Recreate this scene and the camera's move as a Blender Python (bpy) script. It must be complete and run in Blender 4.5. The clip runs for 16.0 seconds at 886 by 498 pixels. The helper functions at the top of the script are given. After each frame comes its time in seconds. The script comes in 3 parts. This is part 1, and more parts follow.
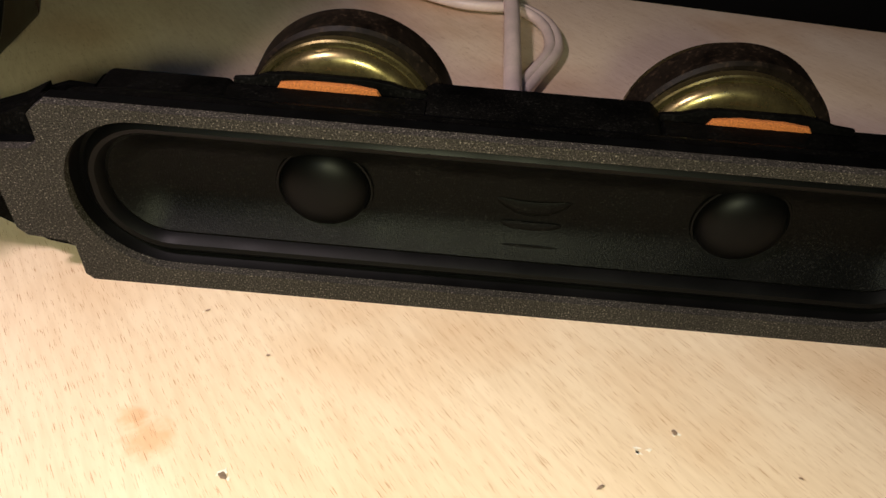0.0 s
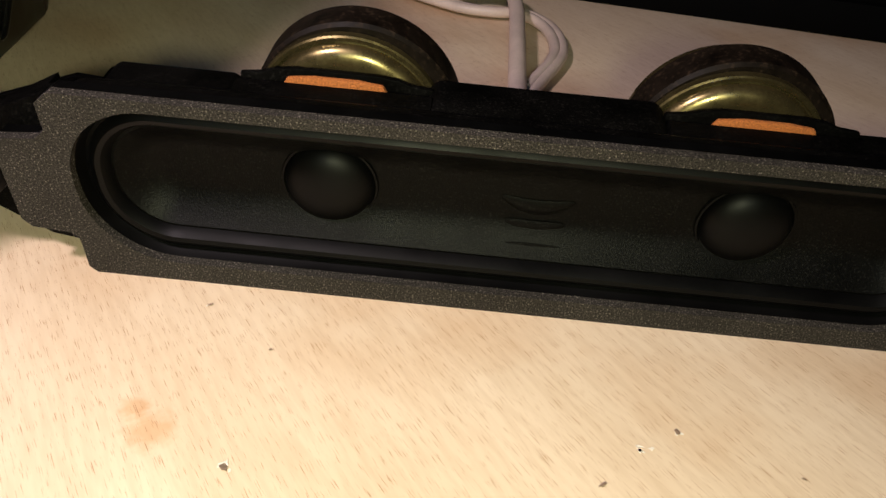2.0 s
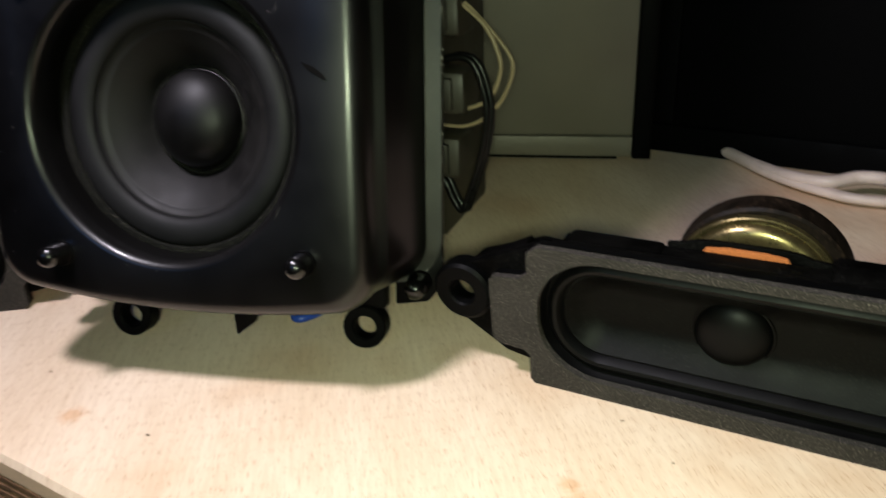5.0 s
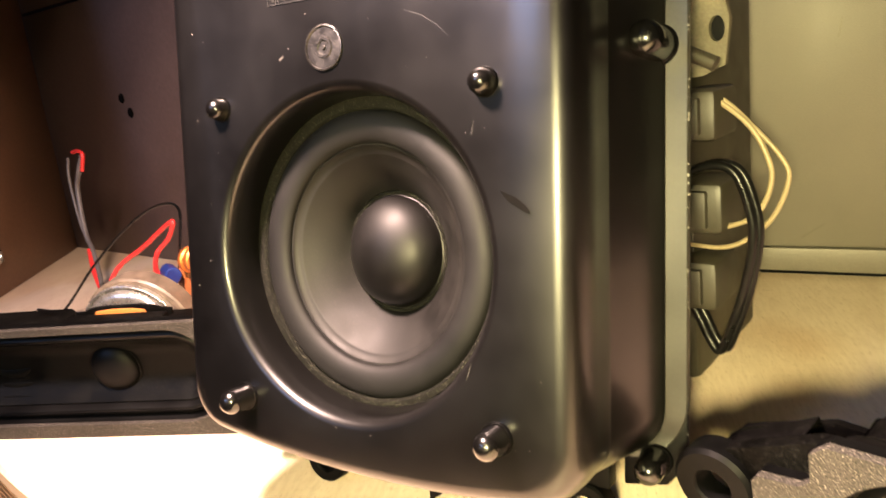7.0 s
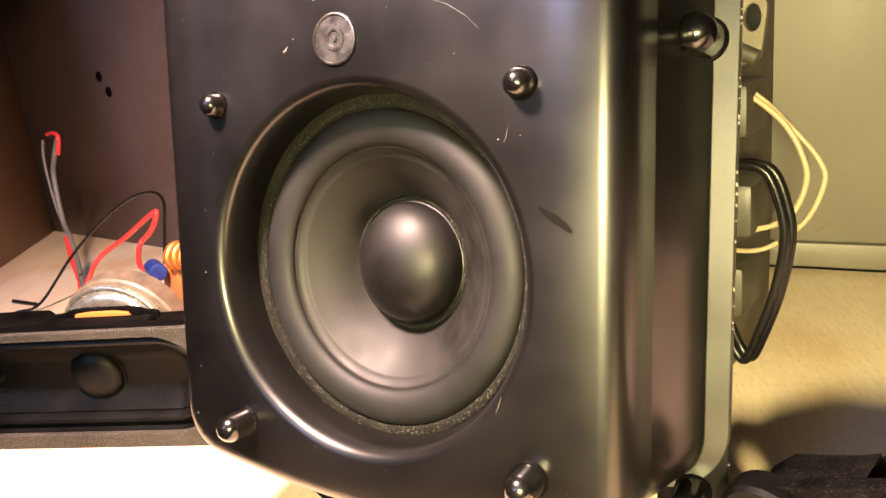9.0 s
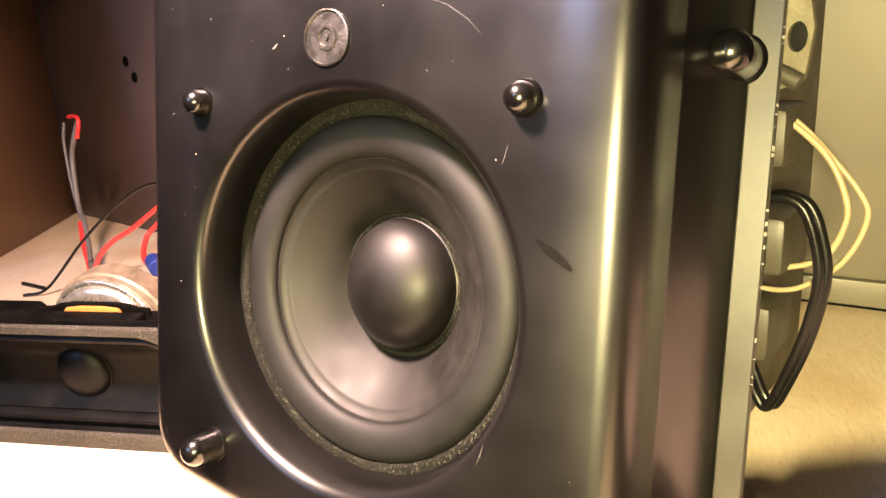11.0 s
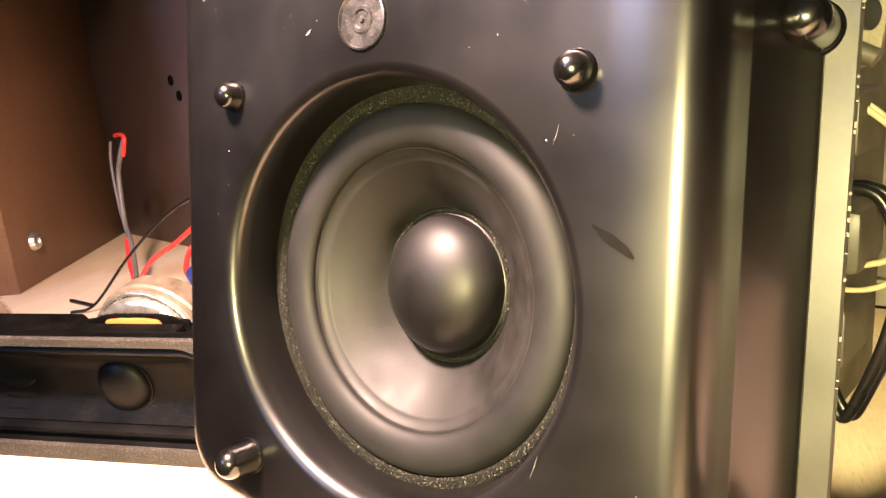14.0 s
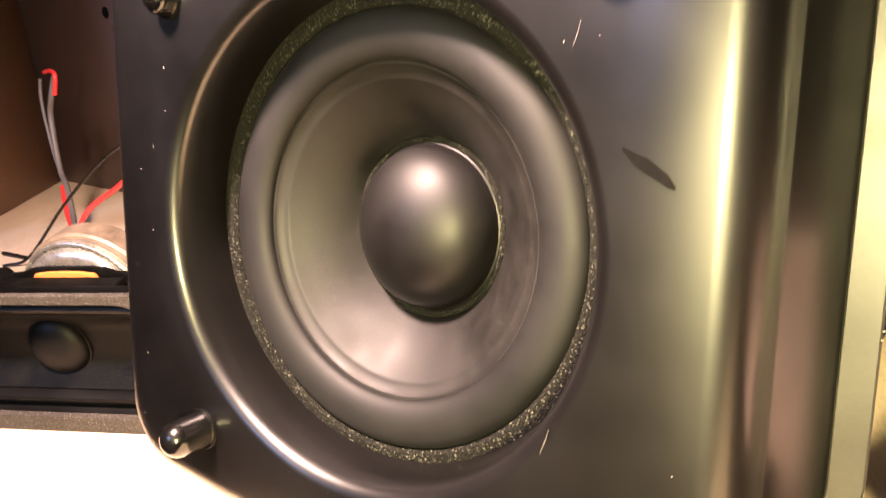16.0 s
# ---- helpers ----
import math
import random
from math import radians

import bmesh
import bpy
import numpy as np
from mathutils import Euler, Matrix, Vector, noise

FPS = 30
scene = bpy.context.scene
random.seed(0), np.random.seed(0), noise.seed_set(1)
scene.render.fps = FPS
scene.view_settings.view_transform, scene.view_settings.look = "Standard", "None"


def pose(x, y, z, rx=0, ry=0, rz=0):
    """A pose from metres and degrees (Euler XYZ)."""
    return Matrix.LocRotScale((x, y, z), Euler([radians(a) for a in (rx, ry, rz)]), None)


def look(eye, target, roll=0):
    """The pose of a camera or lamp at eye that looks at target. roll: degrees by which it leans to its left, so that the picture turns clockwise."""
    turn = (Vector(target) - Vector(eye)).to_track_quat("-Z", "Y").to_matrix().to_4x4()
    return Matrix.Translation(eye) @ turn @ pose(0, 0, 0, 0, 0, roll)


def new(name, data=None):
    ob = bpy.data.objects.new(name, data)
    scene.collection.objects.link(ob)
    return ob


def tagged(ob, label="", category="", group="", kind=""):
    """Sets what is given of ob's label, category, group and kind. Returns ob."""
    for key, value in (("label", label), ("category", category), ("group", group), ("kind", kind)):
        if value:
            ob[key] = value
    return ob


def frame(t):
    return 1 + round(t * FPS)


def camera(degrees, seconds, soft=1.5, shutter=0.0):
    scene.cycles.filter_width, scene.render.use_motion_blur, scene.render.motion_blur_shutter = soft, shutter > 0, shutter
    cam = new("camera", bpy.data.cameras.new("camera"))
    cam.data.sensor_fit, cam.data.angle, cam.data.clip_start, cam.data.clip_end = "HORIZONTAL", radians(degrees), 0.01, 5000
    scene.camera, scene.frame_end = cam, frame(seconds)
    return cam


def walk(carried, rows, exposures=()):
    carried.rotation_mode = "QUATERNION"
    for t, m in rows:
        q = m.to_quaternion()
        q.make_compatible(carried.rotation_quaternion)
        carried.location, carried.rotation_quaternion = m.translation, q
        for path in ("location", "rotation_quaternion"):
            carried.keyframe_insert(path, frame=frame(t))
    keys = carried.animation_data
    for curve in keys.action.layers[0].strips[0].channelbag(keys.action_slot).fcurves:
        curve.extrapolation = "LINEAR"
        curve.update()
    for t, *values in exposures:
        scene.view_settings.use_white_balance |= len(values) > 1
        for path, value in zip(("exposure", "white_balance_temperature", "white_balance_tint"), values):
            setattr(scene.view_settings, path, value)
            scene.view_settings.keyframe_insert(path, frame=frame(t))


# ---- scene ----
cam = camera(61.8, 16.0, shutter=0.5)
PATH = [
    (0, (0.018, 0.034, 0.14), (0.273, 1.634, -1.034), 4.8),
    (0.5, (0.018, 0.033, 0.139), (0.261, 1.638, -1.029), 4.8),
    (1, (0.019, 0.032, 0.138), (0.258, 1.646, -1.019), 4.7),
    (1.5, (0.018, 0.032, 0.138), (0.264, 1.646, -1.017), 5.1),
    (2, (0.017, 0.032, 0.137), (0.271, 1.648, -1.015), 5.5),
    (2.5, (0.018, 0.034, 0.136), (0.271, 1.661, -0.999), 5.3),
    (3, (0.019, 0.048, 0.131), (0.263, 1.701, -0.967), 4.1),
    (3.5, (0.011, 0.057, 0.126), (0.246, 1.69, -1.004), 4.4),
    (4, (0.007, 0.058, 0.125), (0.263, 1.669, -1.033), 5.0),
    (4.5, (0.011, 0.02, 0.132), (-0.184, 1.764, -0.829), 0.9),
    (4.6, (0.005, 0.009, 0.146), (-0.333, 1.754, -0.772), -0.1),
    (4.8, (0.0, -0.019, 0.156), (-0.541, 1.727, -0.655), -2.2),
    (5, (-0.005, -0.026, 0.156), (-0.631, 1.714, -0.607), -2.1),
    (5.2, (-0.005, -0.032, 0.152), (-0.715, 1.703, -0.545), -1.5),
    (7.3, (-0.02, 0.036, 0.159), (-1.321, 1.488, -0.288), -6.5),
    (7.5, (-0.019, 0.035, 0.161), (-1.343, 1.473, -0.261), -6.0),
    (8, (-0.026, 0.035, 0.161), (-1.268, 1.531, -0.31), -3.9),
    (8.2, (-0.037, 0.038, 0.161), (-1.244, 1.544, -0.364), -6.3),
    (10.3, (-0.046, 0.049, 0.167), (-1.251, 1.533, -0.419), -4.2),
    (10.5, (-0.047, 0.052, 0.162), (-1.266, 1.532, -0.407), -3.5),
    (11, (-0.047, 0.066, 0.163), (-1.309, 1.518, -0.385), -3.2),
    (11.5, (-0.055, 0.073, 0.161), (-1.341, 1.506, -0.38), -3.6),
    (12, (-0.057, 0.076, 0.154), (-1.354, 1.504, -0.371), -3.7),
    (12.5, (-0.053, 0.077, 0.156), (-1.379, 1.484, -0.357), -4.8),
    (13, (-0.053, 0.075, 0.155), (-1.402, 1.462, -0.353), -4.9),
    (13.5, (-0.054, 0.075, 0.153), (-1.411, 1.456, -0.348), -5.0),
    (14, (-0.055, 0.074, 0.154), (-1.413, 1.458, -0.336), -5.0),
    (14.5, (-0.056, 0.073, 0.151), (-1.414, 1.451, -0.357), -4.5),
    (15, (-0.06, 0.078, 0.15), (-1.388, 1.47, -0.398), -4.9),
    (15.5, (-0.07, 0.087, 0.152), (-1.354, 1.489, -0.469), -6.1),
    (16, (-0.078, 0.089, 0.145), (-1.328, 1.513, -0.487), -4.7),
]
EXPOSURES = [(0, 0.1, 5450, 4), (2.6, 0.05, 5400, 5), (3.3, 0.3, 5050, 4), (3.9, 0.3, 5050, 4), (4.3, -0.05, 5400, 6), (4.8, 0.0, 5200, 4), (5.0, 0.2, 4850, -4), (5.2, 0.25, 4850, -4), (7.3, 3.0, 7100, 10), (7.6, 3.0, 7100, 10), (8.2, 3.2, 7100, 10), (10.3, 3.15, 7000, 10), (11.0, 3.35, 7100, 10), (14.5, 3.5, 7100, 10), (16, 3.3, 7000, 11)]
walk(cam, [(t, look(eye, target, roll)) for t, eye, target, roll in PATH], EXPOSURES)

# ---- light ----
world = bpy.data.worlds.new("world")
scene.world = world
world.use_nodes = True
world.node_tree.nodes["Background"].inputs[0].default_value = (0.45, 0.6, 1.0, 1)
world.node_tree.nodes["Background"].inputs[1].default_value = 0.003


def lamp(name, where, target, size, watts, colour, beam=180):
    data = bpy.data.lights.new(name, "AREA")
    data.shape, data.size, data.energy, data.color = "DISK", size, watts, colour
    data.spread = radians(beam)
    ob = new(name, data)
    ob.matrix_world = look(where, target)
    return ob


lamp("desk_lamp", (-0.205, 0.045, 0.37), (-0.06, 0.16, 0.0), 0.05, 2.1, (1.0, 0.71, 0.64))
lamp("torch_lamp", (0.008, -0.067, 0.165), (0.0, 0.17, 0.02), 0.03, 0.60, (1.0, 0.88, 0.45), 150)
# blue area lamp added for the bluish sheen; its source is unseen
lamp("assumed_window_light", (-0.55, -1.99, 1.2), (-0.4, 0, 0.7), 0.7, 2.9, (0.32, 0.50, 1.0))


# ---- materials ----
def material(name, colour, rough=0.5, metal=0.0, grain=0.0, scale=800, wear=0.0, wear_scale=60, bump=0.0, spec=0.5, speck=0.0, vary=0.08, coat=0.0):
    """Colour with fine grain and broad wear, both from noise at true size."""
    m = bpy.data.materials.new(name)
    m.use_nodes = True
    nt = m.node_tree
    b = nt.nodes["Principled BSDF"]
    b.inputs["Base Color"].default_value = (*colour, 1)
    b.inputs["Roughness"].default_value, b.inputs["Metallic"].default_value = rough, metal
    b.inputs["Specular IOR Level"].default_value = spec
    b.inputs["Coat Weight"].default_value, b.inputs["Coat Roughness"].default_value = coat, 0.17
    co = nt.nodes.new("ShaderNodeTexCoord")
    fine, broad = nt.nodes.new("ShaderNodeTexNoise"), nt.nodes.new("ShaderNodeTexNoise")
    fine.inputs["Scale"].default_value, fine.inputs["Detail"].default_value = scale, 3
    broad.inputs["Scale"].default_value, broad.inputs["Detail"].default_value = wear_scale, 5
    for n in (fine, broad):
        nt.links.new(co.outputs["Object"], n.inputs["Vector"])
    last = None
    for n, amount in ((fine, grain), (broad, wear)):
        ramp = nt.nodes.new("ShaderNodeMapRange")
        ramp.inputs["From Min"].default_value, ramp.inputs["From Max"].default_value = 0.3, 0.7
        ramp.inputs["To Min"].default_value, ramp.inputs["To Max"].default_value = 1 - amount, 1 + amount
        nt.links.new(n.outputs["Fac"], ramp.inputs["Value"])
        mul = nt.nodes.new("ShaderNodeVectorMath")
        mul.operation = "SCALE"
        if last:
            nt.links.new(last, mul.inputs[0])
        else:
            mul.inputs[0].default_value = colour
        nt.links.new(ramp.outputs[0], mul.inputs["Scale"])
        last = mul.outputs[0]
    if speck:
        # scattered glints of the grain, painted as brighter spots of base colour
        dots = nt.nodes.new("ShaderNodeTexNoise")
        dots.inputs["Scale"].default_value, dots.inputs["Detail"].default_value = scale * 0.8, 1
        nt.links.new(co.outputs["Object"], dots.inputs["Vector"])
        ramp = nt.nodes.new("ShaderNodeMapRange")
        ramp.inputs["From Min"].default_value, ramp.inputs["From Max"].default_value = 0.58, 0.72
        ramp.inputs["To Min"].default_value, ramp.inputs["To Max"].default_value = 1, 1 + speck
        nt.links.new(dots.outputs["Fac"], ramp.inputs["Value"])
        mul = nt.nodes.new("ShaderNodeVectorMath")
        mul.operation = "SCALE"
        nt.links.new(last, mul.inputs[0])
        nt.links.new(ramp.outputs[0], mul.inputs["Scale"])
        last = mul.outputs[0]
    nt.links.new(last, b.inputs["Base Color"])
    rr = nt.nodes.new("ShaderNodeMapRange")
    rr.inputs["From Min"].default_value, rr.inputs["From Max"].default_value = 0.3, 0.7
    rr.inputs["To Min"].default_value, rr.inputs["To Max"].default_value = max(rough - vary, 0.03), min(rough + vary, 1)
    nt.links.new(broad.outputs["Fac"], rr.inputs["Value"])
    nt.links.new(rr.outputs[0], b.inputs["Roughness"])
    if bump:
        bn = nt.nodes.new("ShaderNodeBump")
        bn.inputs["Strength"].default_value, bn.inputs["Distance"].default_value = bump, 0.0006
        nt.links.new(fine.outputs["Fac"], bn.inputs["Height"])
        nt.links.new(bn.outputs[0], b.inputs["Normal"])
    return m


def beech_material():
    """Beech laminate: cream ground, soft bands and short dark flecks that run along the grain."""
    m = bpy.data.materials.new("beech_laminate")
    m.use_nodes = True
    nt = m.node_tree
    b = nt.nodes["Principled BSDF"]
    b.inputs["Roughness"].default_value = 0.42
    co = nt.nodes.new("ShaderNodeTexCoord")

    def noise_at(sx, sy, detail=2.0):
        mp = nt.nodes.new("ShaderNodeMapping")
        mp.inputs["Rotation"].default_value = (0, 0, radians(-27))
        mp2 = nt.nodes.new("ShaderNodeMapping")
        mp2.inputs["Scale"].default_value = (sx, sy, 1)
        n = nt.nodes.new("ShaderNodeTexNoise")
        n.inputs["Scale"].default_value, n.inputs["Detail"].default_value = 1, detail
        nt.links.new(co.outputs["Object"], mp.inputs[0])
        nt.links.new(mp.outputs[0], mp2.inputs[0])
        nt.links.new(mp2.outputs[0], n.inputs["Vector"])
        return n.outputs["Fac"]

    def ramp(fac, *stops):
        r = nt.nodes.new("ShaderNodeValToRGB")
        while len(r.color_ramp.elements) < len(stops):
            r.color_ramp.elements.new(0.5)
        for e, (p, c) in zip(r.color_ramp.elements, stops):
            e.position, e.color = p, (*c, 1)
        nt.links.new(fac, r.inputs[0])
        return r.outputs[0]

    def multiply(a, c):
        x = nt.nodes.new("ShaderNodeMix")
        x.data_type, x.blend_type = "RGBA", "MULTIPLY"
        x.inputs["Factor"].default_value = 1
        nt.links.new(a, x.inputs["A"])
        nt.links.new(c, x.inputs["B"])
        return x.outputs["Result"]

    base = ramp(noise_at(28, 6, 4), (0.3, (0.66, 0.52, 0.37)), (0.7, (0.76, 0.63, 0.48)))
    fleck = ramp(noise_at(4600, 170, 1.0), (0.0, (1, 1, 1)), (0.635, (1, 1, 1)), (0.72, (0.56, 0.42, 0.32)))
    fine = ramp(noise_at(500, 60, 3), (0.35, (0.92, 0.90, 0.88)), (0.6, (1, 1, 1)))
    stain = ramp(noise_at(9, 9, 5), (0.30, (0.86, 0.76, 0.66)), (0.45, (1, 1, 1)))
    # worn brown rubs in the laminate
    worn = multiply(multiply(multiply(base, fleck), fine), stain)
    for x, y, r in ((-0.028, 0.152, 0.008), (-0.033, 0.159, 0.005), (-0.214, 0.144, 0.007)):
        d = nt.nodes.new("ShaderNodeVectorMath")
        d.operation = "DISTANCE"
        d.inputs[1].default_value = (x, y, 0)
        nt.links.new(co.outputs["Object"], d.inputs[0])
        k = nt.nodes.new("ShaderNodeMath")
        k.operation = "MULTIPLY_ADD"
        k.inputs[1].default_value, k.inputs[2].default_value = 1 / r, -0.5
        nt.links.new(d.outputs["Value"], k.inputs[0])
        n = nt.nodes.new("ShaderNodeMath")
        n.operation = "ADD"
        nt.links.new(k.outputs[0], n.inputs[0])
        nt.links.new(noise_at(330, 330, 4), n.inputs[1])
        worn = multiply(worn, ramp(n.outputs[0], (0.30, (0.88, 0.74, 0.62)), (0.90, (1, 1, 1))))
    nt.links.new(worn, b.inputs["Base Color"])
    return m


BEECH = beech_material()
FOAM = material("grey_foam", (0.026, 0.023, 0.020), 0.85, grain=0.9, scale=2300, wear=0.2, bump=0.6, spec=0.15, speck=4.0)
BLACK = material("black_plastic", (0.0012, 0.0012, 0.0013), 0.5, grain=0.15, wear=0.3, wear_scale=120, bump=0.1, spec=0.06)
DUSTY = material("dusty_black_plastic", (0.0016, 0.0015, 0.0014), 0.6, grain=0.5, scale=1500, wear=0.6, wear_scale=90, bump=0.2, spec=0.03, speck=2.2)
GLOSS = material("glossy_black_plastic", (0.0012, 0.0010, 0.0010), 0.35, grain=0.1, scale=500, wear=0.25, wear_scale=25, bump=0.0, spec=0.38, vary=0.07, coat=0.22)
PEG = material("polished_black_plastic", (0.002, 0.0018, 0.0018), 0.2, grain=0.1, wear=0.2, wear_scale=200)
FLANGE = material("matt_flange_plastic", (0.020, 0.019, 0.016), 0.42, grain=0.12, scale=900, wear=0.25, wear_scale=60)
CONE = material("paper_cone", (0.0016, 0.0016, 0.0015), 0.45, grain=0.5, scale=2200, wear=0.45, wear_scale=70, bump=0.25, spec=0.08, speck=5.0)
RUBBER = material("black_rubber", (0.0010, 0.0010, 0.0011), 0.48, grain=0.15, scale=1500, wear=0.25, spec=0.13)
WOOFER = material("grey_polymer_cone", (0.0028, 0.0023, 0.0020), 0.58, grain=0.35, scale=1800, wear=0.4, wear_scale=110, spec=0.31, speck=1.2)
SURROUND = material("woofer_rubber", (0.0028, 0.0026, 0.0026), 0.62, grain=0.1, scale=1500, wear=0.2, spec=0.26)
CAP = material("dust_cap_plastic", (0.0024, 0.0021, 0.0021), 0.46, grain=0.15, scale=1800, wear=0.2, spec=0.25)
ZINC = material("yellow_zinc_steel", (0.20, 0.16, 0.07), 0.29, 0.9, grain=0.15, scale=1500, wear=0.10, wear_scale=150)
FERRITE = material("ferrite", (0.0055, 0.0035, 0.0022), 0.55, grain=0.2, scale=900, wear=0.6, wear_scale=150, spec=0.12, speck=2.0)
ORANGE = material("orange_spider_cloth", (0.36, 0.115, 0.018), 0.8, grain=0.5, scale=2200, bump=0.6)
GASKET = material("speckled_gasket", (0.0040, 0.0039, 0.0030), 0.9, grain=0.9, scale=2300, bump=0.9, spec=0.10, speck=11.0)
STEEL = material("grey_painted_steel", (0.168, 0.152, 0.120), 0.5, 0.1, grain=0.12, scale=1800, wear=0.1, wear_scale=18)
CREAM = material("cream_cable", (0.34, 0.27, 0.16), 0.45, grain=0.05, wear=0.1)
WHITE = material("white_cable", (0.62, 0.51, 0.45), 0.45, grain=0.05, wear=0.12)
CABLE = material("black_cable", (0.004, 0.004, 0.004), 0.3, grain=0.1, wear=0.2, spec=0.3)
RED = material("red_wire", (0.62, 0.03, 0.03), 0.4, wear=0.1)
GREYWIRE = material("grey_sleeve", (0.10, 0.09, 0.09), 0.5, wear=0.2)
BROWN = material("brown_board", (0.145, 0.076, 0.043), 0.5, grain=0.12, scale=300, wear=0.2, wear_scale=8)
PLUM = material("plum_board", (0.072, 0.047, 0.043), 0.5, grain=0.12, scale=300, wear=0.25, wear_scale=8)
RIBBED = material("ribbed_edge_wood", (0.16, 0.09, 0.045), 0.55, grain=0.2, scale=400, wear=0.2)
BAND = material("edge_band", (0.66, 0.47, 0.30), 0.4, grain=0.06, wear=0.1)
CHIP = material("raw_chipped_edge", (0.15, 0.14, 0.12), 0.8, grain=0.4, wear=0.3)
COPPER = material("copper_winding", (0.70, 0.22, 0.06), 0.42, 0.8, grain=0.2, wear=0.2)
NICKEL = material("nickel_plate", (0.55, 0.52, 0.48), 0.28, 0.9, grain=0.1, scale=900, wear=0.2, wear_scale=150)
TAN_FERRITE = material("tan_ferrite", (0.09, 0.068, 0.05), 0.5, grain=0.15, scale=900, wear=0.35, wear_scale=120)
MONITOR = material("matt_black_casing", (0.001, 0.001, 0.0011), 0.7, grain=0.1, wear=0.2, spec=0.06)
DUST = material("pale_dust", (0.22, 0.20, 0.18), 0.9)
BLUE = material("blue_sleeve", (0.010, 0.022, 0.12), 0.35, wear=0.1)
BOARD = material("orange_circuit_board", (0.40, 0.12, 0.035), 0.5, grain=0.2, wear=0.2)
PLUG = material("grey_plug", (0.035, 0.031, 0.021), 0.5, grain=0.1, wear=0.2)
BRACKET = material("dull_bracket_steel", (0.15, 0.135, 0.095), 0.5, 0.2, grain=0.15, wear=0.3)
METALPIN = material("nickel", (0.7, 0.7, 0.68), 0.25, 0.9, wear=0.1)
PAINT = material("room_paint", (0.10, 0.10, 0.10), 0.8, grain=0.05, wear=0.1, wear_scale=3)
SCUFF = material("pale_scuff", (0.04, 0.037, 0.034), 0.5, grain=0.3, wear=0.3)
CHIPMARK = material("chipped_laminate", (0.24, 0.17, 0.12), 0.8, grain=0.4, wear=0.4)
BADGE = material("scratched_mould_mark", (0.0075, 0.0068, 0.0064), 0.34, grain=0.5, scale=2600, wear=0.6, wear_scale=300, bump=0.08, speck=3.0)
GRIDLINE = material("worn_moulded_line", (0.0065, 0.0060, 0.0055), 0.45, grain=0.5, wear=0.5, wear_scale=150)
BLUEWIRE = material("blue_wire_sleeve", (0.02, 0.05, 0.35), 0.35, wear=0.1)
RUB = material("dull_rub_mark", (0.0016, 0.0014, 0.0013), 0.75, grain=0.5, wear=0.5, wear_scale=300, spec=0.05)
SPLINTER = material("pale_splinter", (0.80, 0.74, 0.64), 0.8, grain=0.2)
# near-black colour that stands in for the shade inside holes
HOLE_SHADE = material("scuff_and_hole_dark", (0.003, 0.003, 0.003), 0.95, spec=0.02)


# ---- shapes ----
def finish(bm, smooth=True, angle=35):
    bmesh.ops.remove_doubles(bm, verts=bm.verts, dist=1e-6)
    bmesh.ops.recalc_face_normals(bm, faces=bm.faces)
    for f in bm.faces:
        f.smooth = smooth
    for e in bm.edges:
        if len(e.link_faces) == 2 and e.calc_face_angle(0) > radians(angle):
            e.smooth = False
    return bm


def part(name, bm, mat, parent=None, label="", at=None, angle=35):
    finish(bm, True, angle)
    me = bpy.data.meshes.new(name)
    bm.to_mesh(me)
    bm.free()
    me.materials.append(mat)
    ob = new(name, me)
    if parent:
        ob.parent = parent
    if at is not None:
        ob.matrix_basis = at
    if label:
        tagged(ob, label)
    return ob


def thing(name, at, label, category, group="", kind=""):
    ob = new(name)
    ob.empty_display_size = 0.02
    ob.matrix_basis = at
    return tagged(ob, label, category, group, kind)


def box(x0, x1, y0, y1, z0, z1, bevel=0.0, segments=2):
    bm = bmesh.new()
    bmesh.ops.create_cube(bm, size=1)
    for v in bm.verts:
        v.co = Vector((x0 + (v.co.x + 0.5) * (x1 - x0), y0 + (v.co.y + 0.5) * (y1 - y0), z0 + (v.co.z + 0.5) * (z1 - z0)))
    if bevel:
        bmesh.ops.bevel(bm, geom=bm.edges[:], offset=bevel, segments=segments, profile=0.5, affect="EDGES")
    return bm


def rings(loops, cap_first=False, cap_last=False, closed=True):
    """Skin a row of loops that have equal point counts."""
    bm = bmesh.new()
    rows = [[bm.verts.new(p) for p in loop] for loop in loops]
    n = len(rows[0])
    for a, c in zip(rows, rows[1:]):
        for i in range(n if closed else n - 1):
            j = (i + 1) % n
            bm.faces.new((a[i], a[j], c[j], c[i]))
    if cap_first:
        bm.faces.new(rows[0])
    if cap_last:
        bm.faces.new(list(reversed(rows[-1])))
    return bm


def lathe(profile, n=64, cap_first=False, cap_last=False):
    """Turn (radius, depth) pairs about the y axis."""
    loops = [[(max(r, 1e-5) * math.cos(2 * math.pi * i / n), y, max(r, 1e-5) * math.sin(2 * math.pi * i / n)) for i in range(n)] for r, y in profile]
    return rings(loops, cap_first, cap_last)


def slab(outline, y0, y1, bevel=0.0):
    """Plate from an (x, z) outline between two depths."""
    bm = bmesh.new()
    f = bm.faces.new([bm.verts.new((x, y0, z)) for x, z in outline])
    out = bmesh.ops.extrude_face_region(bm, geom=[f])
    for v in out["geom"]:
        if isinstance(v, bmesh.types.BMVert):
            v.co.y = y1
    if bevel:
        bmesh.ops.recalc_face_normals(bm, faces=bm.faces)
        bmesh.ops.bevel(bm, geom=bm.edges[:], offset=bevel, segments=2, profile=0.5, affect="EDGES")
    return bm


